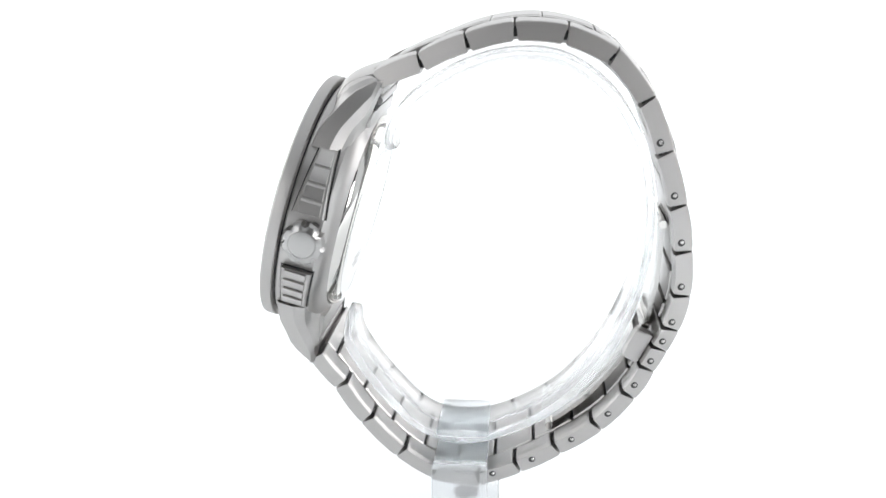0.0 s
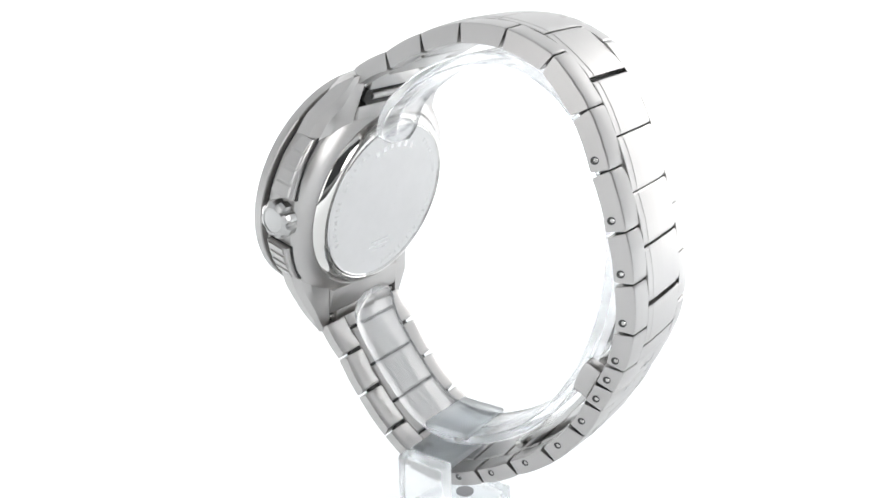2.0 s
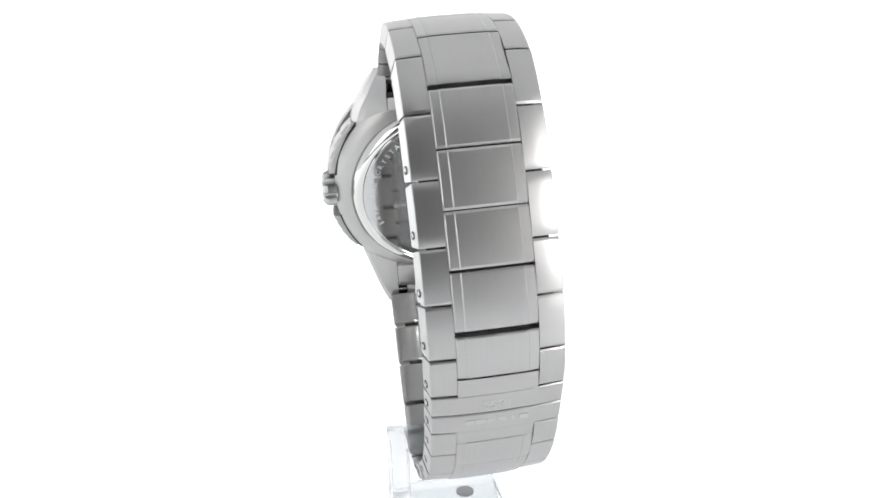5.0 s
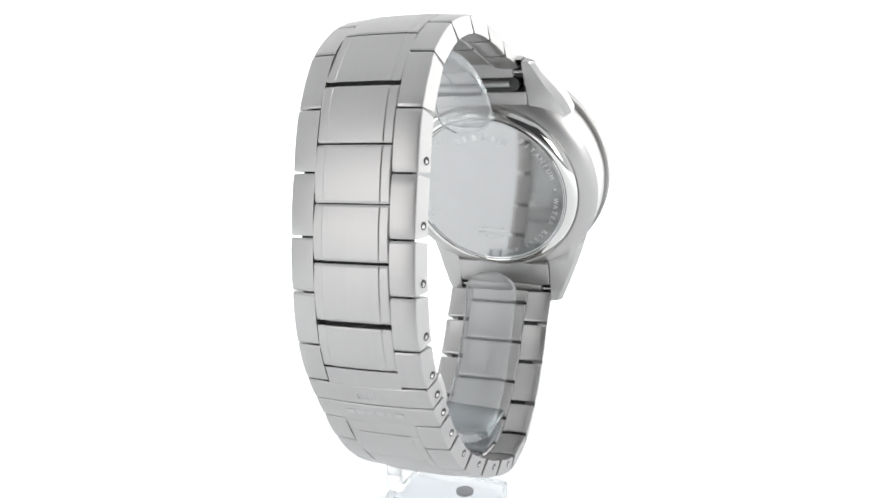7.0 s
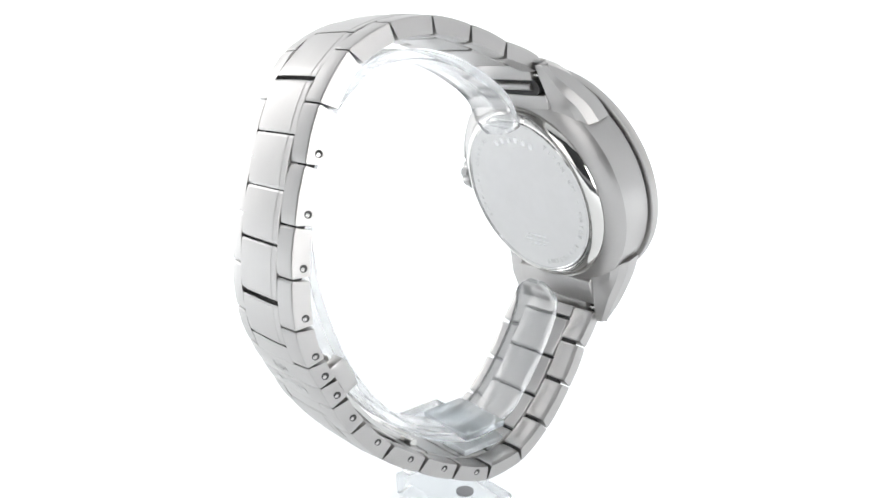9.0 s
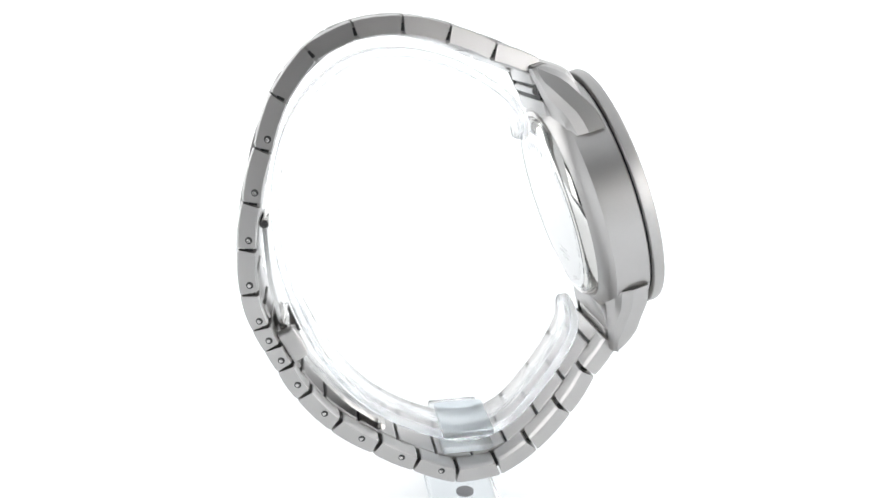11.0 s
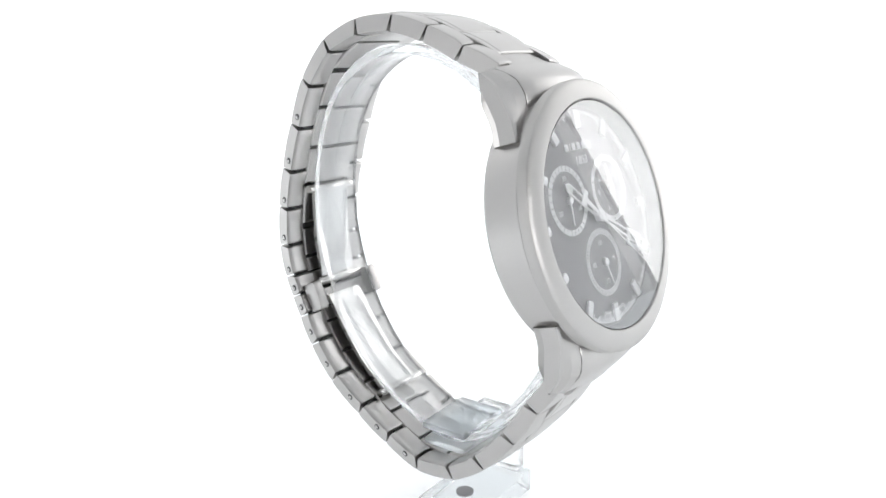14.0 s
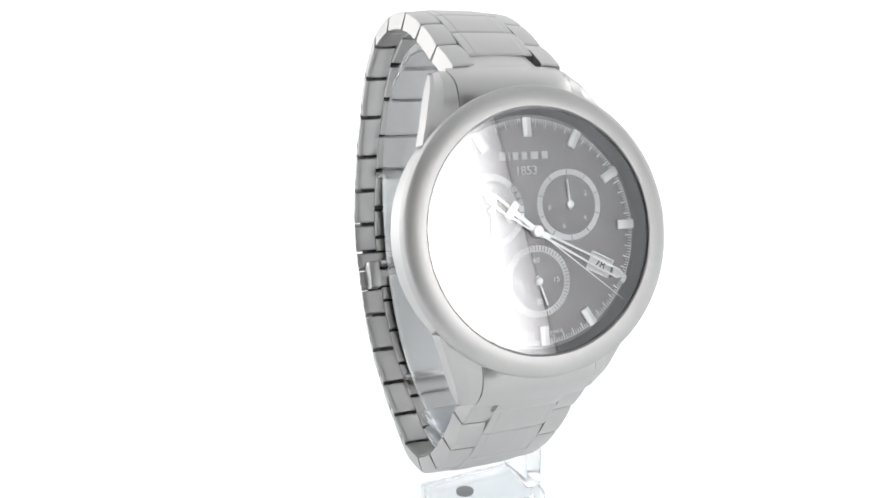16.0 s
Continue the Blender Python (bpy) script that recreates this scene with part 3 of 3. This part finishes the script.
            lo = inner + (0.25 if strokes == 60 else 0.05)
            for px, r in ((-w, lo), (w, lo), (w, outer - 0.05), (-w, outer - 0.05)):
                verts.append((px * math.cos(a) + r * math.sin(a), -px * math.sin(a) + r * math.cos(a), 0.075))
            faces.append((i, i + 1, i + 2, i + 3))
        part("subdial_strokes", mesh_of(verts, faces), ink_dark, dial, "", at)
        for text, ang, r in numerals:
            p = Matrix.Rotation(radians(ang), 4, "Z") @ Vector((0, r, 0.05))
            lettering(text, 1.25, print_white, sub, Matrix.Translation(p * S))
        h = prism([(-0.16, -0.9), (0.16, -0.9), (0.13, 4.1), (-0.13, 4.1)], 0.35, 0.5)
        part("subdial_hand", h, hand_steel, sub, "", Matrix.Rotation(radians(hand if hand < 90 else -hand + 360), 4, "Z"))
        part("hand_hub", lathe([(0, 0.75), (0.5, 0.75), (0.65, 0.6), (0.65, 0.05), (0, 0.05)], plain, 24, False), hand_steel, sub)
    # maker's mark as plain bars, the year below it
    for k, (x0, x1) in enumerate(((-5.2, -3.9), (-3.55, -3.2), (-2.85, -1.65), (-1.3, -0.1), (0.3, 1.9), (2.3, 3.6))):
        part("mark_bar", box((x0 + 0.12, 11.5, 0.01), (x1 - 0.12, 12.75, 0.06)), print_white, dial)
    lettering("1853", 2.0, print_white, dial, Matrix.Translation(Vector((-0.55, 9.7, 0.04)) * S), "year")
    lettering("SWISS", 0.85, print_white, dial, Matrix.Translation(Vector((-2.6, -16.2, 0.03)) * S) @ Matrix.Rotation(radians(-8), 4, "Z"), "fine_print")
    lettering("MADE", 0.85, print_white, dial, Matrix.Translation(Vector((2.4, -16.2, 0.03)) * S) @ Matrix.Rotation(radians(8), 4, "Z"), "fine_print")
    # date window
    turn = Matrix.Translation(Vector((11.3, -6.2, 0)) * S) @ Matrix.Rotation(radians(-27), 4, "Z")
    frame_w = part("date_window", prism([(-1.9, -1.3), (1.9, -1.3), (1.9, 1.3), (-1.9, 1.3)], 0.01, 0.05), print_white, dial, "", turn)
    part("date_frame", bevelled(mesh_of([(x * m_, y * m_, z) for m_, z in ((1, 0.0), (1, 0.3), (0.84, 0.3), (0.84, 0.0)) for x, y in ((-2.2, -1.6), (2.2, -1.6), (2.2, 1.6), (-2.2, 1.6))],
                                        [(i * 4 + j, i * 4 + (j + 1) % 4, ((i + 1) % 4) * 4 + (j + 1) % 4, ((i + 1) % 4) * 4 + j) for i in range(4) for j in range(4)]), 0.05, 1), marker_steel, dial, "", turn)
    lettering("28", 2.1, ink_dark, frame_w, Matrix.Translation(Vector((0, 0, 0.07)) * S), "date_numeral")
    return dial


dial = build_dial()


def build_hands():
    """Skeleton hour and minute hands and the thin chronograph hand."""
    def skeleton(length, tail, w, z, ang, name):
        outline = [(-w * 0.5, -tail), (w * 0.5, -tail), (w, length * 0.62), (w, length - 1.3), (0, length), (-w, length - 1.3), (-w, length * 0.62)]
        hole = [(-w * 0.2, length * 0.14), (w * 0.2, length * 0.14), (w * 0.62, length * 0.62), (w * 0.62, length - 2.6), (0, length - 2.5), (-w * 0.62, length - 2.6), (-w * 0.62, length * 0.62)]
        n = len(outline)
        verts = [(x, y, h) for h in (z, z + 0.22) for ring in (outline, hole) for x, y in ring]
        faces = []
        for j in range(n):
            q = (j + 1) % n
            faces += [(j, q, n + q, n + j), (2 * n + j, 2 * n + q, 3 * n + q, 3 * n + j), (j, q, 2 * n + q, 2 * n + j), (n + j, n + q, 3 * n + q, 3 * n + j)]
        ob = part(name, mesh_of(verts, faces), hand_steel, dial, "", Matrix.Rotation(radians(ang), 4, "Z"))
        tip = [(-w * 0.62, length - 2.5), (w * 0.62, length - 2.5), (w * 0.62, length - 1.4), (0, length - 0.5), (-w * 0.62, length - 1.4)]
        part("lume_tip", prism(tip, z + 0.02, z + 0.26), lume, ob)
        return ob
    skeleton(11.0, 1.6, 0.85, 0.62, 53, "hour_hand")
    skeleton(17.5, 1.6, 0.8, 0.92, -119.5, "minute_hand")
    sec = prism([(-0.12, 0), (0.12, 0), (0.05, 18.8), (-0.05, 18.8)], 1.16, 1.24)
    hand = part("chronograph_hand", sec, hand_steel, dial, "", Matrix.Rotation(radians(-130), 4, "Z"))
    tail = prism([(-0.42, -5.8), (0.42, -5.8), (0.3, 0.5), (-0.3, 0.5)], 1.16, 1.3)
    part("counterweight", tail, hand_steel, hand)
    part("counterweight_bar", prism([(-1.5, -6.1), (1.5, -6.1), (1.5, -4.9), (-1.5, -4.9)], 1.16, 1.32), hand_steel, hand)
    part("hub", lathe([(0, 1.46), (0.7, 1.46), (0.95, 1.3), (0.95, 0.4), (0, 0.4)], plain, 28, False), hand_steel, dial)


build_hands()


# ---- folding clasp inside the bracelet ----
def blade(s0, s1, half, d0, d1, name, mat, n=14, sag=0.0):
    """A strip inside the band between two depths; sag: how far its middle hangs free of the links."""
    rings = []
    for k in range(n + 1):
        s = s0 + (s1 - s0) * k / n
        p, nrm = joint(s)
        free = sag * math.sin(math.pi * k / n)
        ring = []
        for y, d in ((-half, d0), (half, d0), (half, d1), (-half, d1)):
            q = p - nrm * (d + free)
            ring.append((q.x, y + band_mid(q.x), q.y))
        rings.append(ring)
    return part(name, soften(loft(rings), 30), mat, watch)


def hinge_pin(s, depth):
    p, nrm = joint(s)
    q = p - nrm * depth
    me = lathe([(0, -6.3), (0.75, -6.3), (0.85, -6.1), (0.85, 6.1), (0.75, 6.3), (0, 6.3)], lambda a, b, c: (q.x + a, c + band_mid(q.x), q.y + b), 18, False)
    part("hinge_pin", soften(me, 40), polished, watch)


blade(8.5, 11.7, 4.6, 3.4, 4.2, "clasp_blade", steel_rim, sag=1.1)
blade(12.5, 16.0, 4.6, 3.4, 4.2, "clasp_blade", steel_rim, sag=0.9)
hinge_pin(8.5, 3.9)
hinge_pin(11.75, 4.3)
hinge_pin(16.0, 3.9)
for side in (-1, 1):
    rings = []
    for s, d in ((11.7, 6.0), (11.85, 6.3), (12.4, 6.4), (12.9, 6.2), (13.05, 5.9)):
        p, nrm = joint(s)
        q, r = p - nrm * 3.12, p - nrm * d
        rings.append([(q.x, side * 9.7 + band_mid(q.x), q.y), (r.x, side * 9.6 + band_mid(r.x), r.y), (r.x, side * 7.2 + band_mid(r.x), r.y), (q.x, side * 7.2 + band_mid(q.x), q.y)])
    part("clasp_button", bevelled(loft(rings), 0.3, 2), steel_case, watch, "polished clasp release button")


# near-black strip within the band paints the shade in the links' gaps
tagged(blade(0.9, 22.85, 9.0, 0.9, 2.3, "link_gap_shade", gap_shade, 90), "dark strip inside the band, standing for shade between the links")


# ---- the clear stand ----
stand = new("display_stand")
stand_pose = pose(0, 0, 0, 0, 0, -TURN)
stand.matrix_basis = stand_pose
tagged(stand, "clear acrylic watch display stand with an open cuff", "stand")

CUFF = [(-12.5, 20.0), (-12.7, 23.0), (-10.6, 27.6), (-6.0, 31.6), (1.0, 35.4), (9.6, 37.5), (18.5, 36.6), (26.0, 31.8), (31.0, 25.2), (33.8, 17.5), (35.0, 8.0),
        (34.2, -1.5), (31.3, -11.5), (26.5, -20.8), (19.5, -29.2), (10.0, -35.2), (0.0, -38.0), (-8.5, -35.2), (-15.0, -28.5), (-19.6, -22.0), (-22.0, -16.6), (-21.7, -11.4)]


def build_stand():
    # cuff: an open C inside the bracelet, with rounded tongues
    pts, n = [], len(CUFF)
    for k in range(n - 1):
        p = [Vector(CUFF[min(n - 1, max(0, k + d))]) for d in (-1, 0, 1, 2)]
        for j in range(6):
            f = j / 6
            pts.append(0.5 * (2 * p[1] + (p[2] - p[0]) * f + (2 * p[0] - 5 * p[1] + 4 * p[2] - p[3]) * f * f + (3 * p[1] - p[0] - 3 * p[2] + p[3]) * f ** 3))
    pts.append(Vector(CUFF[-1]))
    length = [0.0]
    for a, b in zip(pts, pts[1:]):
        length.append(length[-1] + (b - a).length)
    rings, n = [], len(pts)
    for k, p in enumerate(pts):
        t = (pts[min(n - 1, k + 1)] - pts[max(0, k - 1)]).normalized()
        nrm = Vector((-t.y, t.x))
        end = min(length[k], length[-1] - length[k])
        half = max(2.2, 5.5 * (1 - (1 - min(1, (end + 0.25) / 4.0)) ** 2) ** 0.5)
        ring = []
        for y, d in ((-half, 0.3), (-half + 0.3, 0.0), (-0.35, 0.0), (0.0, 0.12), (0.35, 0.0), (half - 0.3, 0.0), (half, 0.3), (half, 1.5), (half - 0.3, 1.8), (-half + 0.3, 1.8), (-half, 1.5)):
            q = p - nrm * d
            ring.append((q.x, y - 2.0, q.y))
        rings.append(ring)
    part("cuff", soften(loft(rings), 30), acrylic, stand, "clear open cuff", stand_pose.inverted() @ watch_pose)
    part("saddle", bevelled(box((-4.8, -6.6, -36.1), (5.2, 7.0, -34.6)), 0.5), frosted_acrylic, stand)
    part("arm", bevelled(box((-4.8, -11.6, -39.6), (5.2, 6.4, -38.2)), 0.4), frosted_acrylic, stand)
    part("column", bevelled(box((-5.0, -15.2, -51.9), (5.4, -11.7, -38.2)), 0.5), acrylic, stand)
    base = part("base", bevelled(box((-6.8, -15.2, -57.0), (6.8, 7.2, -52.0)), 0.6), acrylic, stand)
    part("screw", lathe([(0, -51.86), (1.6, -51.86), (1.8, -51.92), (1.8, -52.5), (0, -52.5)], lambda a, b, c: (a, b, c), 28, False), screw_steel, base, "grey screw head in the base")


build_stand()


def motions():
    """Watch and stand turn together on the upright axis."""
    for thing, rest in ((watch, watch_pose), (stand, stand_pose)):
        walk(thing, [(k * 0.5, pose(0, 0, 0, 0, 0, -RATE * k * 0.5) @ rest) for k in range(33)])


motions()
